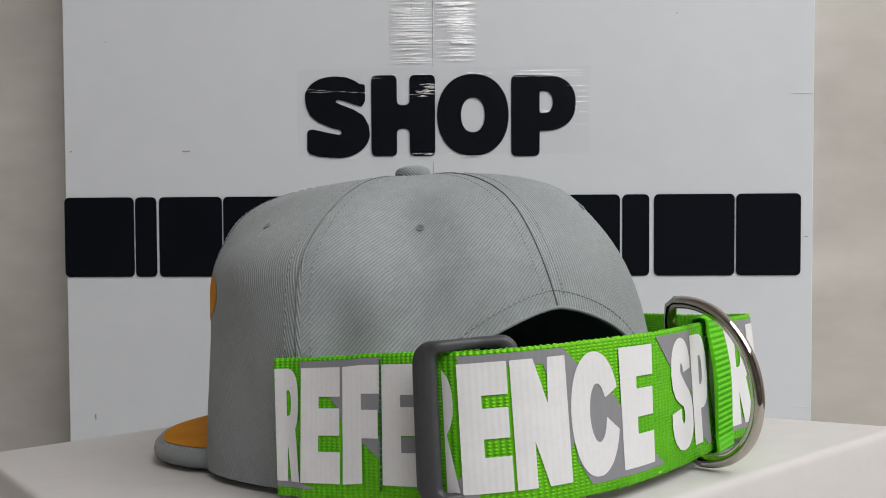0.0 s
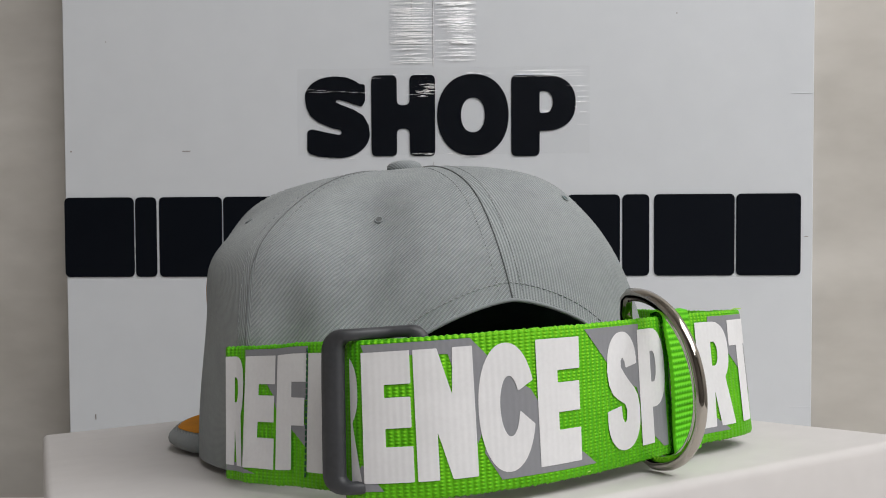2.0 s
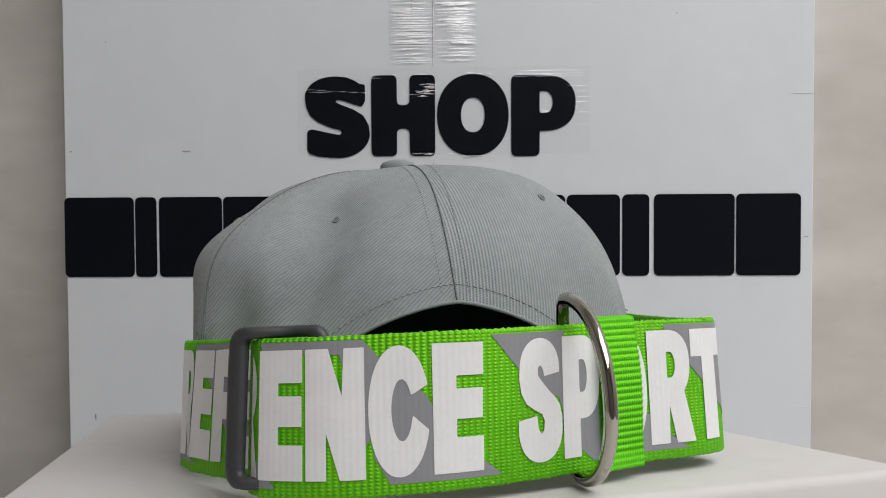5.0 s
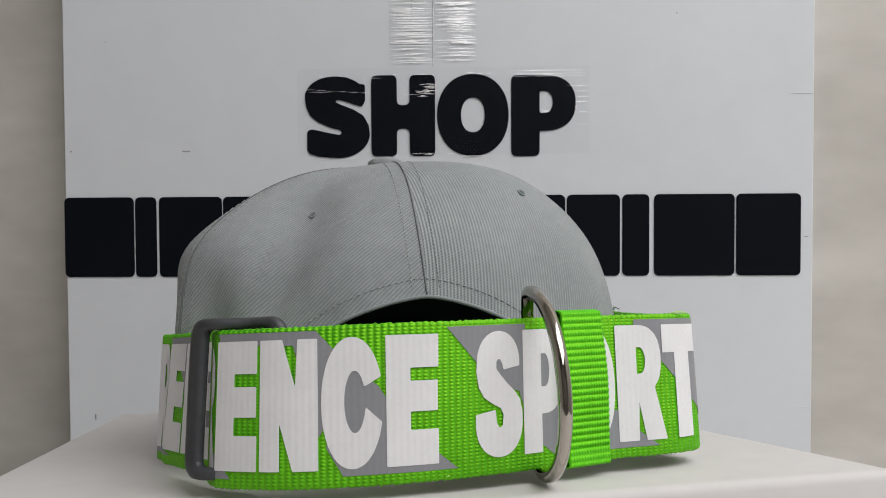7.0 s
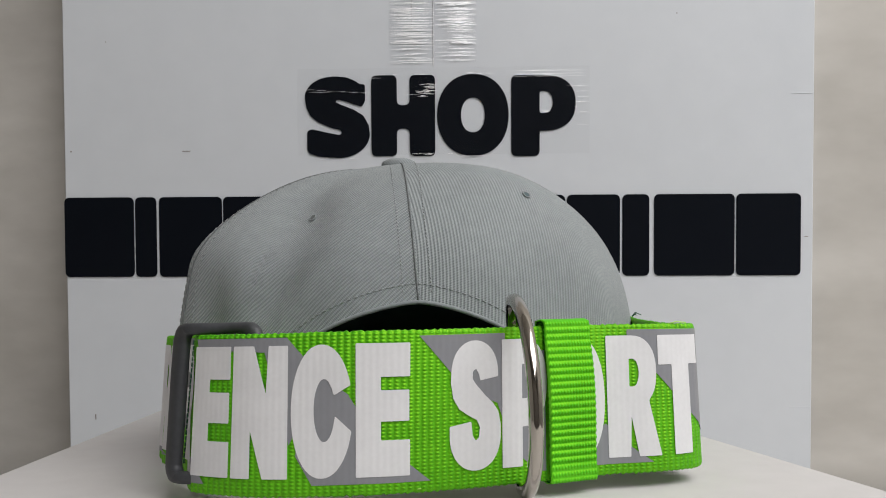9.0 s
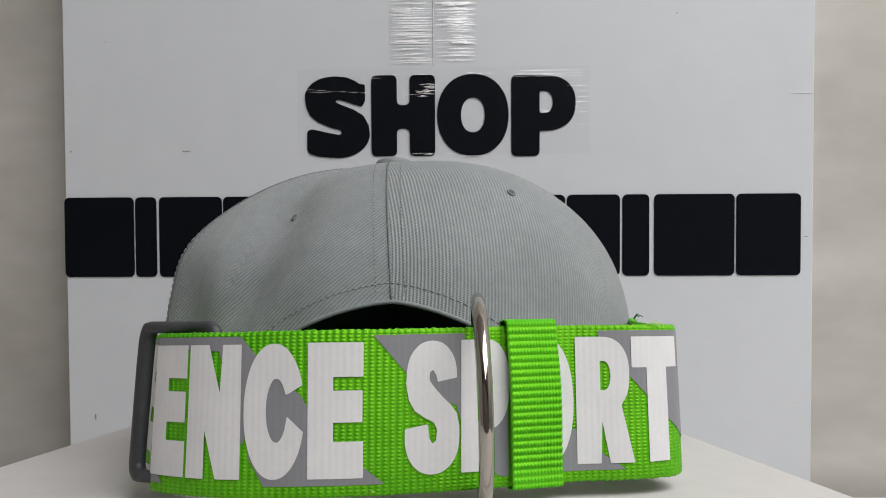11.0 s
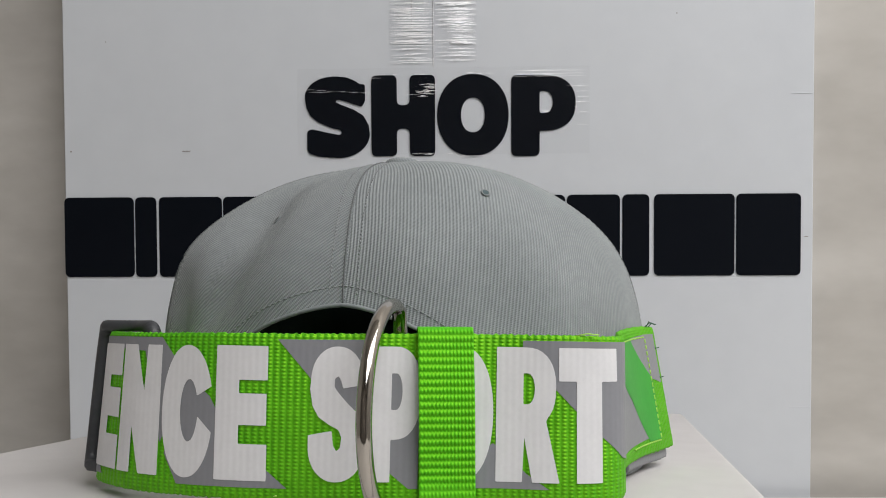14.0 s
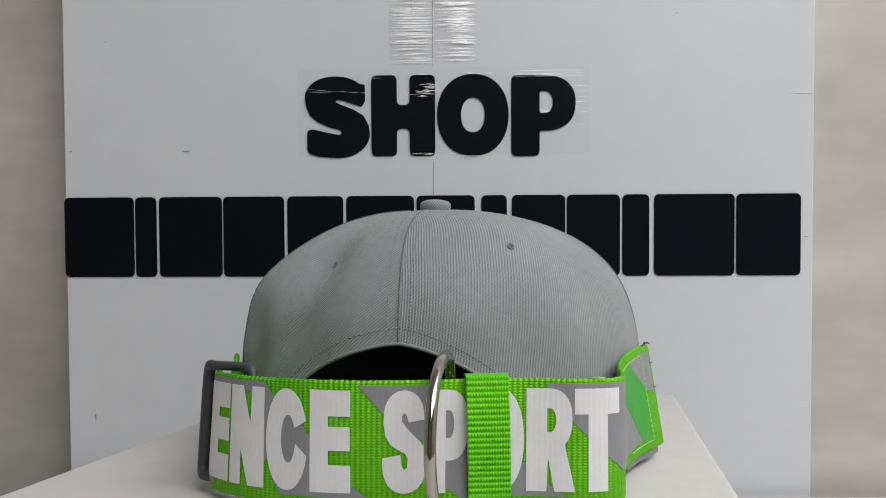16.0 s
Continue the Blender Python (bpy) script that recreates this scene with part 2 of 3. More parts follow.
# ---- the sign board ----
def board_s():
    """The fat rounded S of the board."""
    return [[(0.88, 0.62)] + [(0.93, 0.70), (0.93, 0.90)] + arc(0.47, 0.74, 0.47, 0.26, 38, 180, 18, 0.95)
            + [(0.02, 0.62), (0.08, 0.52), (0.20, 0.44), (0.40, 0.37), (0.55, 0.345), (0.57, 0.30), (0.52, 0.285), (0.30, 0.32), (0.10, 0.36), (0.03, 0.33), (0.03, 0.09), (0.08, 0.05), (0.2, 0.02)]
            + arc(0.5, 0.29, 0.50, 0.29, 262, 360, 14, 1.0) + [(0.985, 0.40), (0.90, 0.52), (0.76, 0.59), (0.55, 0.655), (0.47, 0.69), (0.50, 0.715), (0.60, 0.70), (0.78, 0.65)]]


def sign_board():
    board = new("sign_board")
    board.matrix_world = pose(0, 0.6646, 0.197, 89.88, -0.28, -2.23)
    tagged(board, "white foam sign board with bold black vinyl lettering", "sign board")
    part("panel", block(-0.3133, -0.245, -0.005, 0.2968, 0.413, 0, 0.0006, 1), FOAM, board, "", False)
    for ch, x0, y0, x1, y1 in (("S", -0.1122, 0.0745, -0.0592, 0.1409), ("H", -0.0578, 0.0758, -0.0058, 0.1413), ("O", -0.0042, 0.0755, 0.0537, 0.1416), ("P", 0.0558, 0.0750, 0.1077, 0.1402)):
        bm = glyph(ch, x0, y0, x1, y1, 0.0045, {"S": board_s(), "O": [outline("O")[0], arc(0.5, 0.5, 0.165, 0.21, 0, 360, 32, 0.9)[:-1]]}.get(ch))
        for v in bm.verts:
            v.co.z = 0.0004
        part("letter", thicken(bm, 0.0004), VINYL, board, "black vinyl capital letter " + ch, False)
    for x0, x1 in ((-0.3140, -0.2556), (-0.2545, -0.2366), (-0.2345, -0.1819), (-0.1809, -0.1302), (-0.1277, -0.0815), (-0.0791, -0.0234), (-0.0214, 0.0260), (0.0313, 0.0521), (0.0561, 0.0991), (0.1005, 0.1432), (0.1451, 0.1667), (0.1705, 0.2346), (0.2359, 0.2870)):
        bm = poly(rounded(x0, -0.0222, x1, 0.0436, 0.004))
        for v in bm.verts:
            v.co.z = 0.0004
        part("bar", thicken(bm, 0.0004), VINYL, board, "plain black vinyl bar", False)
    for x, y0, y1 in ((-0.0072, 0.148, 0.40), (-0.0072, 0.045, 0.071), (-0.0245, 0.178, 0.207)):
        part("fold_line", block(x - 0.0004, y0, -0.001, x + 0.0004, y1, 0.0005, 0.0002, 1), FOLD, board, "faint upright fold in the board", False)
    for y in (0.1235, -0.1284):
        part("fold_line", block(0.279, y - 0.0003, -0.001, 0.2962, y + 0.0003, 0.0003, 0.0001, 1), FOAM, board, "faint level fold at the board's edge", False)
    for x, y, w, h in ((-0.2110, 0.0812, 0.0034, 0.0004), (-0.3077, 0.0816, 0.0007, 0.0007), (-0.2908, -0.1392, 0.0005, 0.0024), (0.2914, 0.0090, 0.0014, 0.0004), (-0.2768, 0.1713, 0.0005, 0.0005), (0.1881, 0.1881, 0.0005, 0.0005), (-0.0072, 0.0605, 0.0006, 0.0006)):
        bm = poly(rounded(x - w, y - h, x + w, y + h, min(w, h) * 0.9, 3))
        for v in bm.verts:
            v.co.z = 0.0004
        part("scuff", bm, SPECK, board, "small dark scuff mark", False)
    return board


BOARD = sign_board()


def fold(x, y, w, z, rng, most):
    """A small raised fold of film: a sloping upper face over a steep lower one."""
    bm = bmesh.new()
    n = 9
    size = rng.uniform(0.0002, most)
    rings = []
    for k in range(n + 1):
        s = size * (0.25 + math.sin(math.pi * k / n) * rng.uniform(0.5, 1.0))
        yy = y + rng.gauss(0, 0.00013)
        rings.append([bm.verts.new((x + w * k / n, yy + dy * s, z + dz * s)) for dy, dz in ((1, 0), (0, 0.17), (-0.05, 0))])
    for a, b in zip(rings, rings[1:]):
        for i in range(3):
            bm.faces.new((a[i], b[i], b[(i + 1) % 3], a[(i + 1) % 3]))
    bm.faces.new(rings[0])
    bm.faces.new(rings[-1])
    bmesh.ops.recalc_face_normals(bm, faces=bm.faces[:])
    return bm


def tape_strip(x0, y0, x1, y1, lift, label, seed, creases):
    """Clear tape with crosswise wrinkles, pressed onto the board."""
    rng = random.Random(seed)
    bm = bmesh.new()
    rows = max(8, int((y1 - y0) / 0.0008))
    cols = 10
    ridge = [max(0.0, rng.gauss(0, 0.5)) ** 2 * (0.00006 if x1 - x0 > 0.1 else 0.00022) for _ in range(rows + 1)]
    grid = []
    for j in range(rows + 1):
        start, stop = sorted((rng.random(), rng.random()))
        line = []
        for i in range(cols + 1):
            u = i / cols
            h = ridge[j] if start - 0.25 < u < stop + 0.25 else 0
            line.append(bm.verts.new((x0 + (x1 - x0) * u, y0 + (y1 - y0) * j / rows + rng.gauss(0, 0.00005), lift + h)))
        grid.append(line)
    for j in range(rows):
        for i in range(cols):
            bm.faces.new((grid[j][i], grid[j][i + 1], grid[j + 1][i + 1], grid[j + 1][i]))
    ob = part("clear_tape", bm, TAPE, None, "", True)
    ob.matrix_world = BOARD.matrix_world
    ob.visible_shadow = False
    tagged(ob, label, "tape", "tape on the board")
    for x, y, w in creases(rng):
        w = min(w, x1 - x - 0.0002)
        part("crease", fold(x, y, w, lift + 0.0001, rng, 0.0004 if x1 - x0 > 0.1 else 0.0007), CREASE, ob, "white crease in the tape", False)


def across(x0, x1, y0, y1, count):
    """Creases that run across a strip, thinning out downwards."""
    def make(rng):
        out = []
        for _ in range(count):
            y = y1 - (y1 - y0) * rng.random() ** 1.5
            a = x0 + (x1 - x0) * max(0.0, rng.uniform(-0.5, 0.5))
            b = x1 - (x1 - x0) * max(0.0, rng.uniform(-0.5, 0.5))
            if b - a > 0.003:
                out.append((a, y, b - a))
        for k in range(26):
            y = 0.1666 + 0.0013 * k + rng.gauss(0, 0.0002)
            a = x0 + (x1 - x0) * (0.28 * (x0 > -0.02) + 0.04 * rng.random())
            out.append((a, y, (x1 - a) * rng.uniform(0.75, 1.0)))
        for k in range(3):
            out.append((x0 + (x1 - x0) * (0.3 if x0 > -0.02 else 0.01), 0.1525 + 0.0047 * k, (x1 - x0) * rng.uniform(0.45, 0.68)))
        return out
    return make


def corner_creases(rng):
    out = [(0.055, 0.1435 - 0.0023 * k + rng.gauss(0, 0.0003), 0.0635 - 0.004 * rng.random()) if k < 3 else (0.100 + 0.01 * rng.random(), 0.1435 - 0.0042 * k, 0.018 * rng.random() + 0.002) for k in range(9)]
    out += [(-0.112 + 0.01 * rng.random(), 0.128, 0.02), (-0.06, 0.139, 0.012), (-0.03, 0.1255, 0.012), (0.108, 0.100, 0.011)]
    out += [(-0.022 + 0.011 * rng.random(), 0.1235 + 0.0105 * rng.random(), 0.003 + 0.008 * rng.random()) for _ in range(26)]
    out += [(-0.026 + 0.016 * rng.random(), 0.0765 + 0.0015 * rng.random(), 0.004 + 0.006 * rng.random()) for _ in range(6)]
    for a, b, y in ((-0.104, -0.066, 0.1410), (-0.056, -0.040, 0.1415), (-0.024, -0.008, 0.1415), (0.008, 0.040, 0.1419), (0.058, 0.094, 0.1405), (-0.103, -0.066, 0.0745), (0.010, 0.038, 0.0755)):
        out += [(a + (b - a) * rng.random(), y + rng.gauss(0, 0.0003), 0.003 + 0.006 * rng.random()) for _ in range(4)]
    out += [(-0.112 + 0.045 * k / 5, 0.130 - 0.0006 * k, 0.008) for k in range(6)]
    out += [(0.0 + 0.008 * rng.random(), 0.0775, 0.006), (0.080, 0.1115, 0.006), (0.081, 0.1105, 0.006)]
    return out


tape_strip(-0.0425, 0.1513, -0.0062, 0.3595, 0.0011, "wrinkled clear packing tape on the white board", 3, across(-0.0425, -0.0063, 0.150, 0.236, 80))
tape_strip(-0.0058, 0.1509, 0.0279, 0.3595, 0.0013, "wrinkled clear packing tape on the white board", 4, across(-0.0057, 0.0279, 0.152, 0.236, 66))
tape_strip(-0.1183, 0.0768, 0.1186, 0.1470, 0.0015, "wide clear packing tape over the printed word", 5, corner_creases)


# ---- the white box that is turned with the cap on it ----
def shoe_box():
    box = new("shoe_box")
    tagged(box, "plain white card box used as a turning display stand", "box")
    body = part("body", block(-0.1377, -0.171, -0.0965, 0.1377, 0.171, -0.004, 0.002), PAPER, box, "", False)
    lid = part("lid", block(-0.1402, -0.1735, -0.040, 0.1402, 0.1735, 0, 0.0030, 4), PAPER, box, "white card lid with soft edges", True)
    for ob in (body, lid):
        ob.matrix_local = pose(-0.0268, 0.0595, -0.0018, -0.52, -0.31, 7.24)
    return box


BOX = shoe_box()


# ---- the grey cap ----
FRONT = Vector((math.sin(0.0305), math.cos(0.0305)))
RIGHT = Vector((FRONT.y, -FRONT.x))
BRIM = Vector((-0.07, 0.998)).normalized()
BRIM_SIDE = Vector((BRIM.y, -BRIM.x))
CAP_H = 0.1157
SEAMS = [radians(a) for a in (7, 106, 150, 195, 248, 304)]
EYES = [(radians(a), z) for a, z in ((46.5, 0.0969), (126, 0.095), (172, 0.096), (222, 0.096), (276, 0.095), (334.7, 0.0885))]
ARCH = radians(42)


def crown_point(theta, z, grow=1.0):
    """theta runs from the back seam towards the right side."""
    k = max(0.0, min(1.0, z / CAP_H))
    r = max(0.0, 1 - k ** 4.28) ** (1 / 3.0) * grow
    cx, cy = -0.0095 - 0.0080 * k, 0.0243 - 0.0020 * k
    t = (theta + math.pi) % (2 * math.pi) - math.pi
    long = 0.1398 - 0.0516 * (0.5 + 0.5 * math.cos(t))
    # soft, uneven cloth: bulges and hollows that change with the height
    s1, c1, s2, c2 = math.sin(t), math.cos(t), math.sin(2 * t), math.cos(2 * t)
    m = 1 + k * (0.0685 * s1 - 0.0739 * c1 - 0.0678 * s2 + 0.0235 * c2)
    m += k ** 3 * (-0.1024 * s1 - 0.0896 * c1 + 0.0786 * s2 - 0.0308 * c2)
    m += k ** 9 * (-0.0307 * s1 - 0.1404 * c1 + 0.1658 * s2 + 0.0386 * c2)
    m -= 0.1284 * math.exp(-((t + 1.46) / 0.45) ** 2) * math.exp(-((k - 0.915) / 0.14) ** 2)
    m -= 0.125 * math.exp(-((t + 0.50) / 0.24) ** 2) * math.exp(-((k - 0.78) / 0.16) ** 2)
    m += 0.0328 * math.exp(-((t + 1.3) / 0.6) ** 2) * math.exp(-((k - 0.68) / 0.12) ** 2)
    m += 0.03 * math.exp(-((t - 0.12) / 0.25) ** 2) * math.exp(-((k - 0.88) / 0.12) ** 2)
    m -= 0.044 * math.exp(-((t + 0.82) / 0.12) ** 2) * math.exp(-((k - 0.46) / 0.15) ** 2)
    m += 0.022 * math.exp(-((t + 0.98) / 0.11) ** 2) * math.exp(-((k - 0.45) / 0.22) ** 2)
    m -= 0.045 * math.exp(-((t + 0.55 - 0.9 * (k - 0.45)) / 0.10) ** 2) * math.exp(-((k - 0.50) / 0.12) ** 2)
    m += 0.040 * math.exp(-((t + 0.95) / 0.22) ** 2) * math.exp(-((k - 0.42) / 0.28) ** 2)
    m += 0.060 * math.exp(-((t + 1.70) / 0.28) ** 2) * math.exp(-(k / 0.40) ** 2)
    m += 0.070 * math.exp(-((t - 0.75) / 0.50) ** 2) * math.exp(-((k - 0.95) / 0.09) ** 2)
    m += 0.006 * math.sin(11 * t + 6 * k) * k * (1 - k) * 4
    u, w = 0.0932 * s1 * r * m, -long * c1 * r * m
    return Vector((cx + RIGHT.x * u + FRONT.x * w, cy + RIGHT.y * u + FRONT.y * w, z))


def hem(theta):
    d = (theta - SEAMS[0] + math.pi) % (2 * math.pi) - math.pi
    t = -d / ARCH if d < 0 else d / (ARCH * 0.90)
    return 0.0008 + (0.0560 * (1 - t ** 1.5) ** 0.42 if t < 1 else 0)


def crown(grow=1.0):
    bm = bmesh.new()
    layer = bm.loops.layers.uv.verify()
    cols, rows = 144, 44
    grid, info = [], {}
    for i in range(cols):
        th = 2 * math.pi * i / cols
        line = []
        for j in range(rows):
            f = j / rows
            top = CAP_H * (0.9995 if grow == 1 else 0.985)
            z = hem(th) + (top - hem(th)) * (1 - (1 - f) ** 1.8)
            line.append(bm.verts.new(crown_point(th, z, grow)))
        grid.append(line)
    tip = bm.verts.new(crown_point(0, CAP_H * (1.0 if grow == 1 else 0.985), grow))
    turns = (0.25, 0.0, -0.6, 0.0, -0.32, 0.78)
    # level lengths round the crown and lengths up each column, so that the weave keeps its size
    up = []
    for i in range(cols):
        run = [grid[i][0].co.z]
        for j in range(1, rows):
            run.append(run[-1] + (grid[i][j].co - grid[i][j - 1].co).length)
        up.append(run)

    def grain(i, j, mid):
        z, th = grid[i % cols][j].co.z, 2 * math.pi * i / cols
        steps = [crown_point(mid + (th - mid) * n / 8, z, grow) for n in range(9)]
        return math.copysign(sum((b - a).length for a, b in zip(steps, steps[1:])), th - mid), up[i % cols][j]

    def put(face, panel, uvs):
        a = turns[panel]
        for l, (u, v) in zip(face.loops, uvs):
            l[layer].uv = (u * math.cos(a) - v * math.sin(a), u * math.sin(a) + v * math.cos(a))

    for i in range(cols):
        k = (i + 1) % cols
        here = 2 * math.pi * (i + 0.5) / cols
        panel = sum(here >= a for a in SEAMS) - 1
        mid = EYES[panel][0] if panel >= 0 else EYES[5][0] - 2 * math.pi
        for j in range(rows - 1):
            f = bm.faces.new((grid[i][j], grid[k][j], grid[k][j + 1], grid[i][j + 1]))
            put(f, panel, [grain(i, j, mid), grain(i + 1, j, mid), grain(i + 1, j + 1, mid), grain(i, j + 1, mid)])
        f = bm.faces.new((grid[i][-1], grid[k][-1], tip))
        u, v = grain(i, rows - 1, mid)
        put(f, panel, [(u, v), grain(i + 1, rows - 1, mid), (0, v + 0.003)])
    return bm


def on_crown(theta, z, out):
    p = crown_point(theta, z)
    c = crown_point(0, CAP_H)
    n = Vector((p.x - c.x, p.y - c.y, 0.02 + 0.08 * (z / CAP_H) ** 3)).normalized()
    return p + n * out


def grey_cap():
    cap = new("baseball_cap")
    tagged(cap, "grey twill baseball cap seen from its open back", "cap")
    part("crown", crown(), TWILL, cap, "grey twill six-panel crown")
    part("lining", crown(0.972), LINING, cap, "black inner lining")
    # six seams with a row of stitches on either side
    for th in SEAMS:
        pts = []
        for j in range(41):
            f = j / 40
            z = hem(th) + (CAP_H * 0.998 - hem(th)) * (1 - (1 - f) ** 1.8)
            pts.append(on_crown(th, z, 0.00015))
        part("seam", tube(pts, 0.00030 if th == SEAMS[0] else 0.00024, 6), SEAM, cap)
        for off in (-0.0050, 0.0050):
            bm = bmesh.new()
            for j in range(52):
                f = (j + 0.2) / 52
                g = (j + 0.75) / 52
                ends = []
                for h in (f, g):
                    z = hem(th) + 0.003 + (CAP_H * 0.985 - hem(th) - 0.003) * (1 - (1 - h) ** 1.5)
                    rad = max(0.02, 0.095 * max(0.0, 1 - (z / CAP_H) ** 3.5) ** 0.4)
                    ends.append(on_crown(th + off / rad, z, 0.00005))
                piece = tube(ends, 0.0002, 5)
                me = bpy.data.meshes.new("stitch")
                piece.to_mesh(me)
                piece.free()
                bm.from_mesh(me)
                bpy.data.meshes.remove(me)
            part("stitching", bm, STITCH, cap, "row of grey thread stitches")
    # the bound edge of the open back with a second row of stitches
    for lift, name in ((0.0, "edge"), (0.0062, "stitching")):
        bm = bmesh.new()
        steps = 60
        run = [on_crown(SEAMS[0] - ARCH + 2 * ARCH * i / steps, hem(SEAMS[0] - ARCH + 2 * ARCH * i / steps) + lift, 0.0001) for i in range(steps + 1)]
        if name == "edge":
            part("edge_binding", tube(run, 0.0007, 8), TWILL, cap)
            bm.free()
            continue
        for a, b in zip(run, run[1:]):
            piece = tube([a.lerp(b, 0.1), a.lerp(b, 0.75)], 0.0002, 5)
            me = bpy.data.meshes.new("stitch")
            piece.to_mesh(me)
            piece.free()
            bm.from_mesh(me)
            bpy.data.meshes.remove(me)
        part(name, bm, STITCH, cap, "row of grey thread stitches")
    # eyelets
    for th, ez in EYES:
        c = on_crown(th, ez, 0.0003)
        e1 = (on_crown(th + 0.01, ez, 0.0003) - c).normalized()
        e2 = (on_crown(th, ez + 0.002, 0.0003) - c).normalized()
        ring = [c + 0.0014 * (math.cos(a) * e1 + math.sin(a) * e2) for a in [2 * math.pi * i / 20 for i in range(20)]]
        part("eyelet", tube(ring, 0.00032, 6, True), TWILL, cap, "embroidered grey eyelet")
        bm = bmesh.new()
        n = e1.cross(e2) * 0.0002
        bm.faces.new([bm.verts.new(c + n + 0.0011 * (math.cos(a) * e1 + math.sin(a) * e2)) for a in [2 * math.pi * i / 14 for i in range(14)]])
        part("eyelet_hole", bm, LINING if th < 1 else SEAM, cap)
    # cloth-covered button
    top = crown_point(0, CAP_H)
    bm = bmesh.new()
    layer = bm.loops.layers.uv.verify()
    bmesh.ops.create_uvsphere(bm, u_segments=28, v_segments=14, radius=1)
    for v in bm.verts:
        x, y, z = v.co
        v.co = top + Vector((0.0078 * x, 0.0078 * y, 0.0024 + 0.0036 * math.copysign(abs(z) ** 0.6, z)))
    for f in bm.faces:
        for l in f.loops:
            l[layer].uv = (l.vert.co.x + 0.8 * l.vert.co.z, l.vert.co.y)
    part("button", bm, TWILL, cap, "twill-covered round button")
    # curved brim
    def brim_z(u, w):
        return 0.0072 + 0.0012 * max(0.0, 1 - (u / 0.100) ** 2)

    def brim_points(scale, n=48):
        out = []
        for i in range(n + 1):
            a = math.pi * i / n
            w = 0.012 + 0.128 * max(0.0, math.sin(a)) ** 0.74 * scale
            u = -0.004 + 0.101 * math.copysign(abs(math.cos(a)) ** 0.74, math.cos(a)) * scale * (0.85 + 0.15 * min(1.0, (w - 0.012) / 0.045) ** 0.6)
            out.append((u, w))
        return out

    def brim_sheet(lo, hi, lift, thick):
        bm = bmesh.new()
        layer = bm.loops.layers.uv.verify()
        rows = []
        for s in [lo + (hi - lo) * k / 8 for k in range(9)]:
            rows.append([bm.verts.new((-0.0100 + BRIM_SIDE.x * u + BRIM.x * w, 0.0360 + BRIM_SIDE.y * u + BRIM.y * w, brim_z(u, w) + lift)) for u, w in brim_points(s)])
        for a, b in zip(rows, rows[1:]):
            for i in range(len(a) - 1):
                f = bm.faces.new((a[i], a[i + 1], b[i + 1], b[i]))
                for l in f.loops:
                    l[layer].uv = (l.vert.co.x, l.vert.co.y)
        if thick:
            r = bmesh.ops.extrude_face_region(bm, geom=bm.faces[:])
            for v in r["geom"]:
                if isinstance(v, bmesh.types.BMVert):
                    v.co.z -= thick
        return bm

    brim = part("brim", brim_sheet(0.62, 1.0, 0, 0.0078), TWILL, cap, "grey curved brim")
    part("brim_print", brim_sheet(0.62, 0.985, 0.0004, 0), ORANGE, brim, "orange printed panel on the brim")
    part("brim_piping", tube([Vector((-0.0100 + BRIM_SIDE.x * u + BRIM.x * w, 0.0360 + BRIM_SIDE.y * u + BRIM.y * w, brim_z(u, w) - 0.0041)) for u, w in brim_points(0.99)], 0.0038, 12), TWILL, brim)
    # orange emblem on the front panels
    bm = bmesh.new()
    rings = []
    for k in range(7):
        rings.append([bm.verts.new(on_crown(-1.97 + 0.32 * k / 6 * math.cos(a), 0.0695 + 0.0105 * k / 6 * math.sin(a), 0.0003)) for a in [2 * math.pi * i / 24 for i in range(24)]])
    for a, b in zip(rings, rings[1:]):
        for i in range(24):
            bm.faces.new((a[i], a[(i + 1) % 24], b[(i + 1) % 24], b[i]))
    bmesh.ops.remove_doubles(bm, verts=bm.verts, dist=1e-6)
    part("emblem", bm, ORANGE, cap, "orange rounded emblem")
    return cap


CAP = grey_cap()


# ---- the green collar ----
PLAN = [(-0.1010, -0.0285), (-0.0962, -0.0330), (-0.0925, -0.0395), (-0.0873, -0.0601), (-0.0788, -0.0816), (-0.0674, -0.0925), (-0.0557, -0.0988), (-0.0486, -0.1015), (-0.039, -0.1032), (-0.0209, -0.1048), (-0.0058, -0.1032), (0.0103, -0.0984), (0.0306, -0.0905), (0.0509, -0.0811), (0.0682, -0.0769), (0.0765, -0.0728), (0.0826, -0.0676), (0.0838, -0.0600), (0.0795, -0.0322), (0.0812, 0.0028), (0.0886, 0.0355)]


def smooth_plan():
    pts = [Vector(p) for p in PLAN]
    for _ in range(3):
        out = [pts[0]]
        for a, b in zip(pts, pts[1:]):
            out += [a.lerp(b, 0.25), a.lerp(b, 0.75)]
        pts = out + [pts[-1]]
    return pts


RUN = smooth_plan()
DIST = [0.0112]
for a, b in zip(RUN, RUN[1:]):
    DIST.append(DIST[-1] + (b - a).length)
LENGTH = DIST[-1]


def at(s):
    s = max(DIST[0], min(LENGTH - 1e-6, s))
    i = int(np.searchsorted(DIST, s, side="right")) - 1
    i = max(0, min(len(RUN) - 2, i))
    a, b = RUN[i], RUN[i + 1]
    return a.lerp(b, (s - DIST[i]) / (DIST[i + 1] - DIST[i])), (b - a).normalized()


def foot(s):
    """Height of the letters' lower edge along the strap."""
    return float(np.interp(s, [0.02, 0.039, 0.046, 0.085, 0.116, 0.134, 0.149, 0.21, 0.232, 0.2605, 0.335], [0.0067, 0.0069, 0.0074, 0.0075, 0.0080, 0.0085, 0.0086, 0.0096, 0.0097, 0.0096, 0.0086]))


def tall(s):
    """Height of the letters."""
    return float(np.interp(s, [0.26, 0.333], [TALL, 0.0398]))


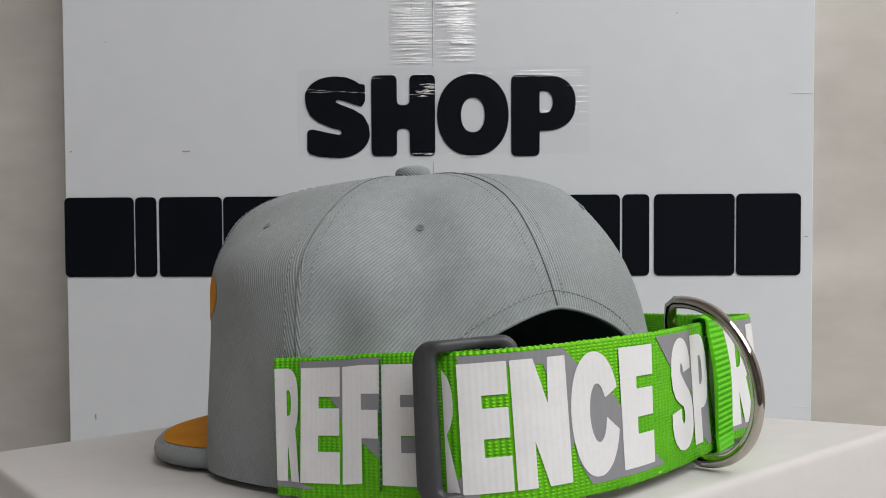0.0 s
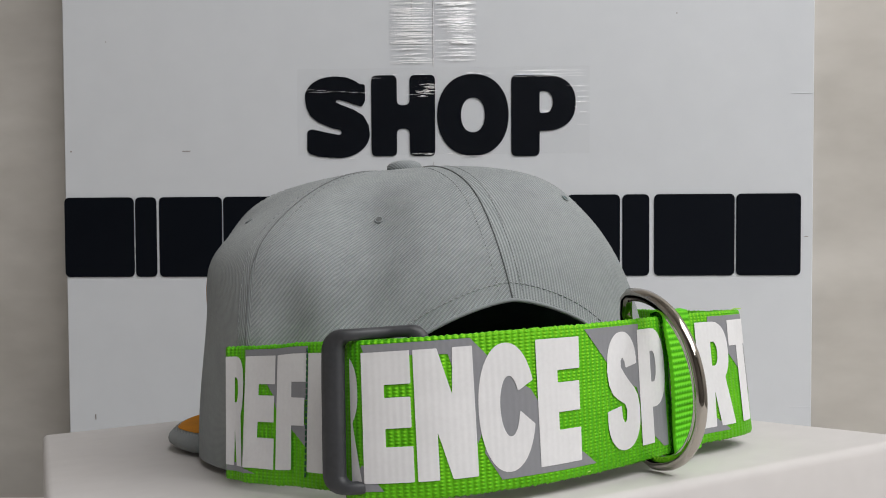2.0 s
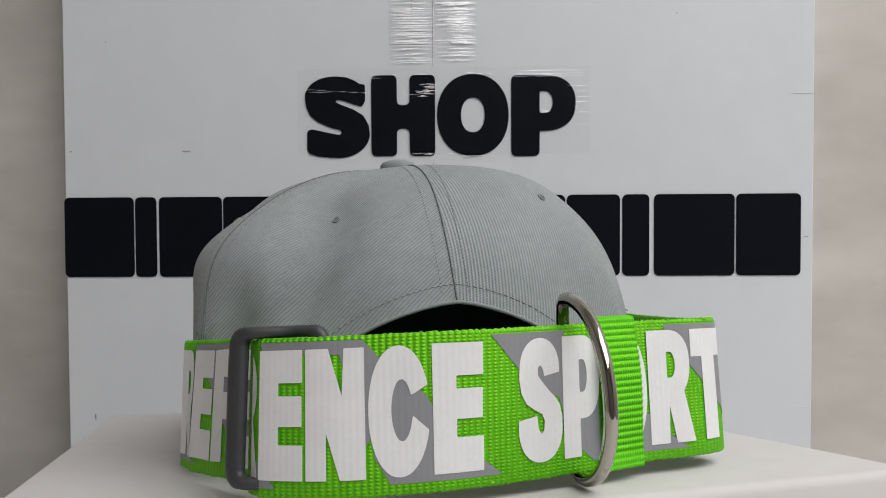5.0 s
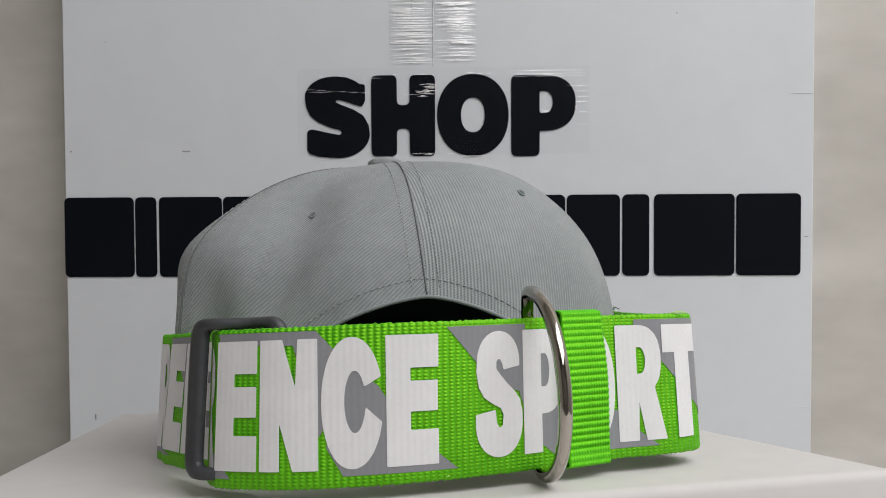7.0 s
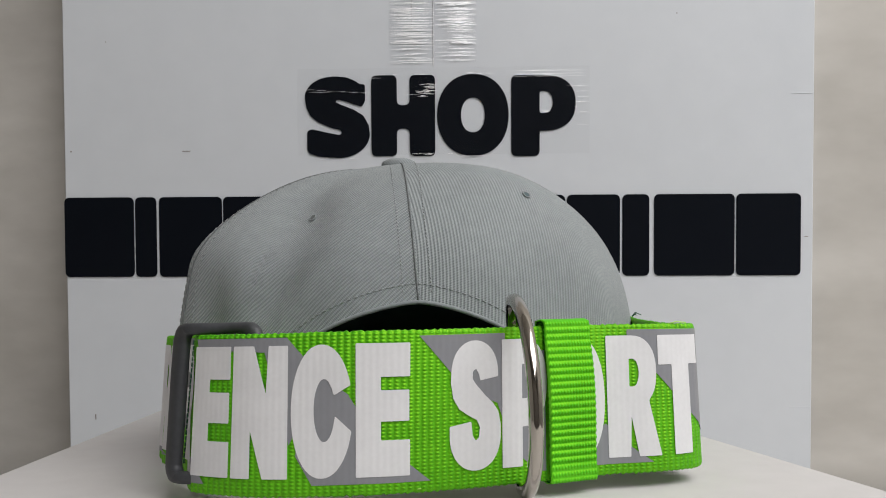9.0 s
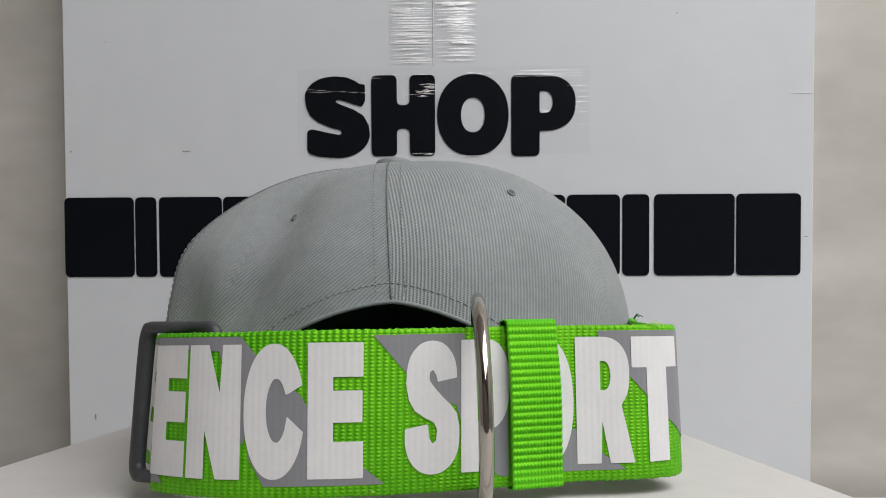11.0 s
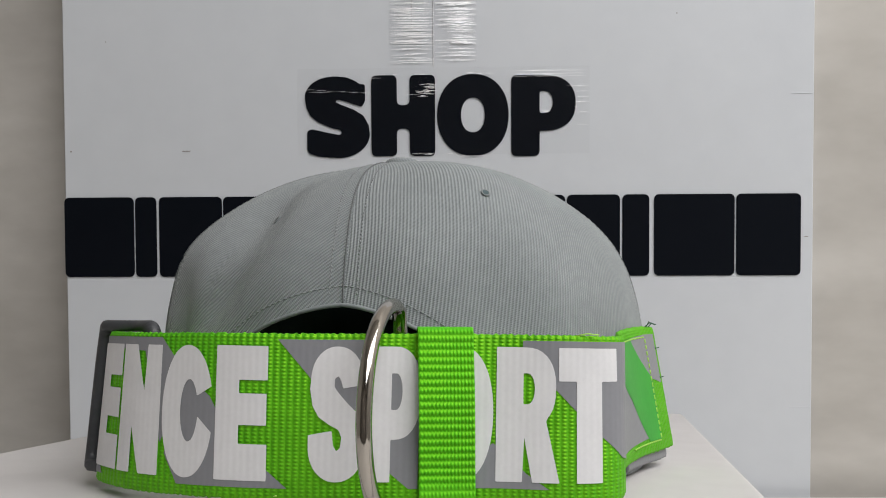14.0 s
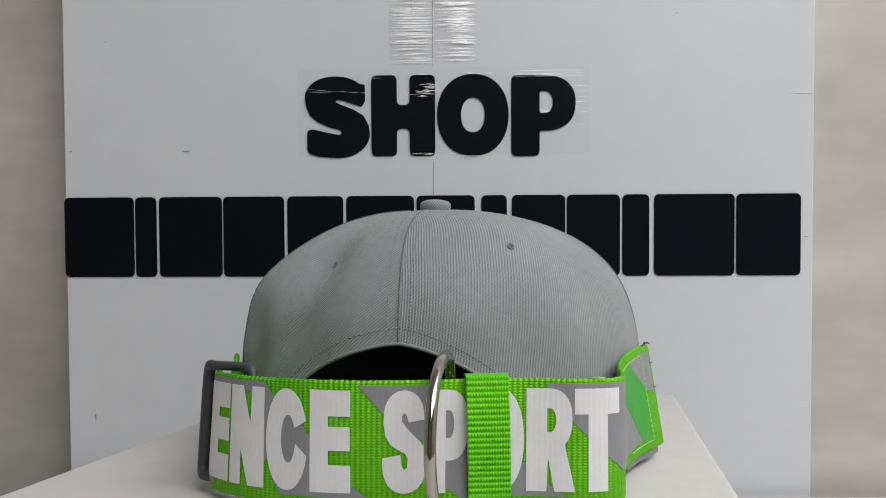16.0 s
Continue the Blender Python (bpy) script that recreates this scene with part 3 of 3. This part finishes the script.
TALL = 0.0360
# how far the strap's face stands out of the plan: at the letters' top and at their foot
MAIN_TOP = ([0.09, 0.116, 0.134, 0.149, 0.19, 0.21, 0.227, 0.244, 0.262, 0.333], [0.0000, 0.0006, 0.0009, 0.0009, -0.0004, -0.0007, 0.0002, -0.0003, 0.0, -0.0029])
MAIN_FOOT = ([0.088, 0.116, 0.134, 0.149, 0.19, 0.21, 0.232, 0.26, 0.2675, 0.335], [0.0014, 0.0006, 0.0, -0.0011, -0.0005, -0.0002, 0.0009, 0.0003, 0.0003, 0.0042])
TAIL_TOP = ([0.0113, 0.0229, 0.0379, 0.0525, 0.070, 0.092], [-0.0004, 0.0011, -0.0029, -0.0068, -0.0085, -0.0085])
TAIL_FOOT = ([0.0113, 0.0235, 0.0391, 0.0459, 0.070, 0.092], [0.0012, 0.0040, -0.0010, -0.0033, -0.0075, -0.0080])


def tuck(s):
    """How far the strap bends back where it goes under the buckle's bar."""
    return 0.0036 * max(0.0, min(1.0, (0.0845 - s) / 0.008))


def strap_point(s, v, out=0.0, tail=False):
    """s along the strap, v from 0 to 1 over the height of the letters, out from the strap's face."""
    p, d = at(s)
    q, e = at(s + 0.002)
    r, g = at(s - 0.002)
    d = (d + e + g).normalized()
    n = Vector((d.y, -d.x))
    top, low = (TAIL_TOP, TAIL_FOOT) if tail else (MAIN_TOP, MAIN_FOOT)
    k = max(-0.1, min(1.1, v))
    o = out + float(np.interp(s, *top)) * k + float(np.interp(s, *low)) * (1 - k) - (0 if tail else tuck(s))
    return Vector((p.x + n.x * o, p.y + n.y * o, foot(s) + tall(s) * v))


def wrap(bm, out, slices=0.0015, tail=False):
    """Bends a flat mesh in (s, v) round the strap."""
    lo, hi = min(v.co.x for v in bm.verts), max(v.co.x for v in bm.verts)
    x = lo + slices
    while x < hi:
        bmesh.ops.bisect_plane(bm, geom=bm.verts[:] + bm.edges[:] + bm.faces[:], plane_co=(x, 0, 0), plane_no=(1, 0, 0), dist=1e-7)
        x += slices
    layer = bm.loops.layers.uv.verify()
    for f in bm.faces:
        for l in f.loops:
            l[layer].uv = (l.vert.co.x, l.vert.co.y * TALL)
    for v in bm.verts:
        v.co = strap_point(v.co.x, v.co.y, out, tail)
    return bm


def band(s0, s1, v0, v1, out, thick, steps, tail=False):
    """A closed strap piece with rounded long edges."""
    bm = bmesh.new()
    layer = bm.loops.layers.uv.verify()
    rng = random.Random(7)
    shape = [(v0, 0.5), (v0 + 0.008, 0.85), (v0 + 0.03, 1), (v0 + 0.3, 1), (v0 + 0.6, 1), (v1 - 0.03, 1), (v1 - 0.008, 0.85), (v1, 0.5), (v1 - 0.008, 0.15), (v1 - 0.03, 0), (v0 + 0.03, 0), (v0 + 0.008, 0.15)]
    rings = []
    for i in range(steps + 1):
        s = s0 + (s1 - s0) * i / steps
        jag = 0.0045 * math.sin(i * 2.6) + rng.gauss(0, 0.002)
        rings.append([(bm.verts.new(strap_point(s, v + (jag if o in (0.5, 0.85, 0.15) else 0), out - thick + thick * o, tail)), s, v) for v, o in shape])
    for a, b in zip(rings, rings[1:]):
        for k in range(len(shape)):
            m = (k + 1) % len(shape)
            q = (a[k], b[k], b[m], a[m])
            f = bm.faces.new([x[0] for x in q])
            for l, x in zip(f.loops, q):
                l[layer].uv = (x[1], x[2] * TALL)
    bm.faces.new([x[0] for x in rings[0]])
    bm.faces.new([x[0] for x in rings[-1]])
    return bm


def dashes(path, size, gap=0.35):
    bm = bmesh.new()
    for a, b in zip(path, path[1:]):
        piece = tube([a.lerp(b, gap / 2), a.lerp(b, 1 - gap / 2)], size, 5)
        me = bpy.data.meshes.new("stitch")
        piece.to_mesh(me)
        piece.free()
        bm.from_mesh(me)
        bpy.data.meshes.remove(me)
    return bm


def collar():
    c = new("dog_collar")
    tagged(c, "wide lime-green webbing dog collar with white and grey print", "collar")
    LO, HI = -0.140, 1.095
    tail = part("tail_strap", band(0.0113, 0.092, LO, HI, -0.0006, 0.0018, 90, True), GREEN, c, "lime-green ribbed webbing")
    front = part("main_strap", band(0.0765, 0.2605, LO, HI, 0.0007, 0.0018, 220), GREEN, c, "lime-green ribbed webbing")
    end = part("end_strap", band(0.2590, LENGTH - 0.001, -0.060, HI - 0.005, 0.0006, 0.0018, 90), GREEN, c, "folded lime-green strap end with stitches")
    lap = part("lap_strap", band(0.2975, LENGTH - 0.004, LO - 0.02, HI - 0.10, -0.0016, 0.0016, 50), GREY_PRINT, c, "grey-printed lower layer of the strap")
    # white words over grey block shadows
    letters = [(tail, -0.0006, "R", 0.0116, 0.0221), (tail, -0.0006, "E", 0.0229, 0.0379), (tail, -0.0006, "F", 0.0389, 0.0525), (tail, -0.0006, "E", 0.0534, 0.0690),
               (front, 0.0007, "R", 0.0685, 0.0838), (front, 0.0007, "E", 0.0845, 0.0984), (front, 0.0007, "N", 0.0993, 0.1157), (front, 0.0007, "C", 0.1166, 0.1335), (front, 0.0007, "E", 0.1343, 0.1489),
               (front, 0.0007, "S", 0.1603, 0.1746), (front, 0.0007, "P", 0.1757, 0.1900), (front, 0.0007, "O", 0.1920, 0.2097), (front, 0.0007, "R", 0.2105, 0.2276), (front, 0.0007, "T", 0.2273, 0.2443)]
    for strap, out, ch, s0, s1 in letters:
        bm = glyph(ch, s0, 0, s1, 1, 0.0003, None, TALL)
        if strap is front and s0 < 0.0775:
            bmesh.ops.bisect_plane(bm, geom=bm.verts[:] + bm.edges[:] + bm.faces[:], plane_co=(0.0798, 0, 0), plane_no=(1, 0, 0), clear_inner=True)
        part("letter", wrap(bm, out + 0.00035, 0.0015, strap is tail), WHITE_PRINT, strap, "white printed capital letter " + ch)
    shadows = [(tail, -0.0006, [(0.0222, 0.985), (0.0222, 1.060), (0.0530, 1.060), (0.0530, 0.985)]), (tail, -0.0006, [(0.0440, 0.60), (0.0440, 0.76), (0.0534, 0.76), (0.0534, 0.60)]), (tail, -0.0006, [(0.0435, 0.39), (0.0532, 0.39), (0.0532, 0.19)]),
               (tail, -0.0006, [(0.0375, 0.76), (0.0330, 0.76), (0.0375, 0.63)]), (tail, -0.0006, [(0.0375, 0.99), (0.0375, 0.60), (0.0395, 0.45), (0.0395, 0.99)]),
               (tail, -0.0006, [(0.0595, 0.60), (0.0595, 0.76), (0.0690, 0.76), (0.0690, 0.60)]), (tail, -0.0006, [(0.0595, 0.24), (0.0595, 0.40), (0.0690, 0.40), (0.0690, 0.24)]), (tail, -0.0006, [(0.0116, -0.05), (0.0116, 0.04), (0.020, 0.02), (0.029, -0.05)]),
               (front, 0.0007, [(0.0788, -0.06), (0.0838, 0.14), (0.0852, 0.10), (0.0899, -0.06)]),
               (front, 0.0007, [(0.0855, 0.98), (0.0845, 1.06), (0.1153, 1.06), (0.1211, 0.88), (0.1178, 0.35), (0.1160, 0.25), (0.1089, 0.95)]),
               (front, 0.0007, [(0.1178, 0.17), (0.1224, -0.05), (0.1546, -0.05), (0.1454, 0.16), (0.1415, 0.26), (0.1348, 0.50), (0.1322, 0.62), (0.1230, 0.80), (0.1204, 0.5)]),
               (front, 0.0007, [(0.1514, 1.05), (0.1767, 1.05), (0.1767, 0.48), (0.1705, 0.55), (0.1635, 0.66)]),
               (front, 0.0007, [(0.1744, 0.9), (0.1895, 0.9), (0.1895, -0.05), (0.1870, -0.05), (0.1791, 0.13), (0.1744, 0.5)]),
               (front, 0.0007, [(0.2043, -0.05), (0.2249, -0.05), (0.2190, 0.06), (0.2098, 0.28), (0.2043, 0.2)]),
               (front, 0.0007, [(0.2176, 1.05), (0.2176, 0.95), (0.2253, 0.70), (0.2268, 0.68), (0.2357, 0.42), (0.2466, 0.17), (0.2585, 0.10), (0.2585, 1.05)]),
               (end, 0.0006, [(0.2605, 0.98), (0.2605, 0.06), (0.3205, 0.08), (0.3015, 0.46), (0.2788, 0.72), (0.2700, 0.98)]), (end, 0.0006, [(0.3090, 1.0), (0.3450, 1.02), (0.3450, 0.55), (0.3345, 0.60)])]
    for strap, out, pts in shadows:
        part("block_shadow", wrap(poly(pts), out + 0.0002, 0.0015, strap is tail), GREY_PRINT, strap, "grey printed block shadow")
    part("gloss_panel", wrap(poly([(0.2700, 1.0), (0.2788, 0.72), (0.3015, 0.46), (0.3205, 0.05), (0.3340, 0.05), (0.3345, 0.60), (0.3090, 1.0)]), 0.0009), GREEN_SHINE, end, "smooth glossy green printed panel")
    # stitches
    part("stitching", dashes([strap_point(0.3330, 0.05 + 0.93 * k / 16, 0.0009) for k in range(17)], 0.00032, 0.3), THREAD, end, "lime thread stitches")
    part("stitching", dashes([strap_point(0.2975 + 0.0355 * k / 14, 0.04, 0.0009) for k in range(15)], 0.0003), THREAD, end, "lime thread stitches")
    part("stitching", dashes([strap_point(0.2725 + 0.06 * k / 24, 0.99, 0.0009) for k in range(25)], 0.0003), THREAD, end, "lime thread stitches")
    part("stitching", dashes([strap_point(0.0530, -0.05 + 1.1 * k / 22, -0.0001, True) for k in range(23)], 0.0003, 0.25), DARK_THREAD, tail, "dark thread stitches")
    # frayed threads
    for s, v, ds, dv, o in ((0.3430, 1.085, 0.003, 0.04, 0.001), (0.3410, 1.09, -0.003, 0.05, 0.0015), (0.3385, 1.085, 0.002, 0.045, 0.002), (0.3440, 0.90, 0.002, -0.02, 0.001), (0.3440, 0.62, 0.0015, -0.02, 0.001), (0.2320, 1.09, 0.006, 0.02, 0.001), (0.150, -0.095, 0.002, -0.015, 0.0005)):
        part("loose_thread", tube([strap_point(s, v, 0), strap_point(s + ds * 0.5, v + dv, o), strap_point(s + ds, v + dv * 0.6, o * 2)], 0.0002, 5), DARK_THREAD if s > 0.3 else THREAD, front)

    # keeper loop round the strap
    bm = bmesh.new()
    layer = bm.loops.layers.uv.verify()
    prof = [(-0.150, -0.0030, 0), (-0.162, 0.0005, 0), (-0.150, 0.0030, 0)]
    for k in range(93):
        v = -0.13 + 1.24 * k / 92
        bulge = 0.0034 + 0.0014 * math.sin(math.pi * max(0.0, min(1.0, v)) ** 1.3)
        rib = math.cos(2 * math.pi * k / 4)
        prof.append((v, bulge + (0.00022 * rib if 0.0 < v < 1.06 else 0), max(0.0, -rib) if 0.0 < v < 1.06 else 0))
    prof += [(1.135, 0.0030, 0), (1.15, 0.0005, 0), (1.135, -0.0030, 0)]
    rings = []
    for i in range(49):
        s = 0.1898 + 0.0151 * i / 48
        rings.append([(bm.verts.new(strap_point(s - 0.0011 * v, v, o + (0.00060 * tooth if i % 3 == 1 else 0))), s, v) for v, o, tooth in prof])
    for a, b in zip(rings, rings[1:]):
        for k in range(len(prof)):
            m = (k + 1) % len(prof)
            q = (a[k], b[k], b[m], a[m])
            f = bm.faces.new([x[0] for x in q])
            for l, x in zip(f.loops, q):
                l[layer].uv = (x[1], x[2] * TALL)
    inner = [[bm.verts.new(strap_point(s - 0.0011 * v, v * 0.985 + 0.007, o * 0.72)) for v, o, tooth in prof] for s in (0.1898, 0.2049)]
    for ring, core in ((rings[0], inner[0]), (rings[-1], inner[1])):
        for k in range(len(prof)):
            m = (k + 1) % len(prof)
            bm.faces.new((ring[k][0], ring[m][0], core[m], core[k]))
    part("keeper_loop", bm, GREEN_FLAT, c, "bright green webbing loop with fine cross ribs")

    # slider buckle: left bar over the strap, the other bars behind it
    def frame_out(s):
        return 0.0018 - 0.0067 * max(0.0, min(1.0, (s - 0.0808) / 0.010))

    bm = bmesh.new()
    loops = []
    for inset, lift in ((0.0, 0.0), (0.0006, 0.0012), (0.0022, 0.0018), (0.0052, 0.0017), (0.0062, 0.0009), (0.0064, -0.0012), (0.0050, -0.0022), (0.0012, -0.0022), (0.0, -0.0008)):
        s0, s1, z0, z1 = 0.0718 + inset * 1.10, 0.1045 - inset, -0.0030 + inset * 0.55, 0.0430 - inset * 0.55
        rad = max(0.0012, 0.0060 - inset * 0.6)
        ring = []
        for s, z in rounded(s0, z0, s1, z1, rad, 6):
            ring.append((s, z, lift))
        loops.append(ring)
    # long sides are subdivided so that they follow the strap
    def dense(ring):
        out = []
        for a, b in zip(ring, ring[1:] + ring[:1]):
            n = 8
            out += [tuple(a[k] + (b[k] - a[k]) * i / n for k in range(3)) for i in range(n)]
        return out

    rings = [[bm.verts.new(strap_point(s, z / TALL, frame_out(s) + tuck(s) + lift - 0.0010 * max(0.0, z / TALL) - 0.0008 * max(0.0, 1 - (s - 0.0718) / 0.012) * max(0.0, 1 - z / 0.030))) for s, z, lift in dense(r)] for r in loops]
    n = len(rings[0])
    for a, b in zip(rings, rings[1:] + rings[:1]):
        for k in range(n):
            m = (k + 1) % n
            bm.faces.new((a[k], a[m], b[m], b[k]))
    part("slider_buckle", bm, PLASTIC, c, "dark grey moulded plastic slider buckle")

    # D-ring: straight bar behind the strap, half round in front
    pts = []
    for k in range(41):
        a = -math.pi / 2 + math.pi * k / 40
        g, h = max(0.0, math.cos(a)), math.sin(a)
        pts.append(Vector((0.0250 - 0.0009 * h + 0.0026 * g, -0.0893 + 0.0020 * h - 0.0258 * g ** 0.9, 0.0294 + 0.0268 * h)))
    pts += [Vector((0.0241, -0.0845, 0.0548)), Vector((0.0242, -0.0836, 0.050))]
    pts += [Vector((0.0245, -0.0838, 0.050 - 0.042 * k / 6)) for k in range(1, 6)]
    pts += [Vector((0.0255, -0.0850, 0.008)), Vector((0.0257, -0.0870, 0.0040))]
    part("d_ring", tube(pts, 0.0022, 16, True, 0.92, (1, 0, 0)), NICKEL, c, "polished nickel D-ring")
    return c


COLLAR = collar()


# ---- what moves: the box is turned by hand, the cap and the collar ride on it ----
def motions():
    rows = [
        (0, pose(0.0202, 0.3379, 0.1253, -6.65, -0.35, 29.54)),
        (0.5, pose(0.0148, 0.3360, 0.1255, -6.84, -0.19, 27.68)),
        (1, pose(0.0090, 0.3364, 0.1282, -7.09, -0.66, 24.60)),
        (1.5, pose(0.0129, 0.3354, 0.1285, -7.35, -0.69, 21.64)),
        (2, pose(0.0131, 0.3332, 0.1282, -7.18, -0.79, 19.27)),
        (2.5, pose(0.0101, 0.3321, 0.1285, -7.24, -0.83, 17.38)),
        (3, pose(0.0071, 0.3300, 0.1285, -7.17, -0.90, 14.97)),
        (3.5, pose(0.0102, 0.3313, 0.1300, -7.54, -0.96, 12.90)),
        (4, pose(0.0078, 0.3303, 0.1284, -7.05, -0.88, 11.07)),
        (6.5, pose(-0.0014, 0.3260, 0.1283, -7.00, -0.68, 5.52)),
        (7, pose(-0.0036, 0.3258, 0.1298, -7.56, -0.71, 4.84)),
        (7.5, pose(0.0035, 0.3210, 0.1279, -7.04, -0.52, 0.66)),
        (8, pose(0.0005, 0.3213, 0.1289, -7.20, -0.60, -0.47)),
        (8.5, pose(-0.0015, 0.3213, 0.1298, -7.56, -0.69, -1.06)),
        (9, pose(-0.0012, 0.3204, 0.1288, -7.15, -0.63, -1.04)),
        (11.5, pose(-0.0061, 0.3121, 0.1296, -7.51, -1.07, -8.07)),
        (12, pose(-0.0043, 0.3101, 0.1303, -7.66, -1.21, -10.87)),
        (12.5, pose(-0.0055, 0.3098, 0.1311, -7.85, -1.18, -12.39)),
        (13, pose(-0.0068, 0.3083, 0.1283, -7.02, -1.07, -12.82)),
        (13.5, pose(-0.0094, 0.3067, 0.1290, -7.24, -1.08, -15.97)),
        (14, pose(-0.0101, 0.3094, 0.1286, -7.09, -1.05, -18.19)),
        (14.5, pose(-0.0117, 0.3196, 0.1280, -7.27, -1.05, -19.36)),
        (15, pose(-0.0074, 0.3415, 0.1261, -7.52, -0.93, -19.41)),
        (15.5, pose(-0.0014, 0.3623, 0.1226, -7.31, -0.78, -18.85)),
        (16, pose(0.0047, 0.3765, 0.1101, -3.19, -0.40, -17.97)),
    ]
    for thing in (BOX, CAP, COLLAR):
        walk(thing, rows)


motions()
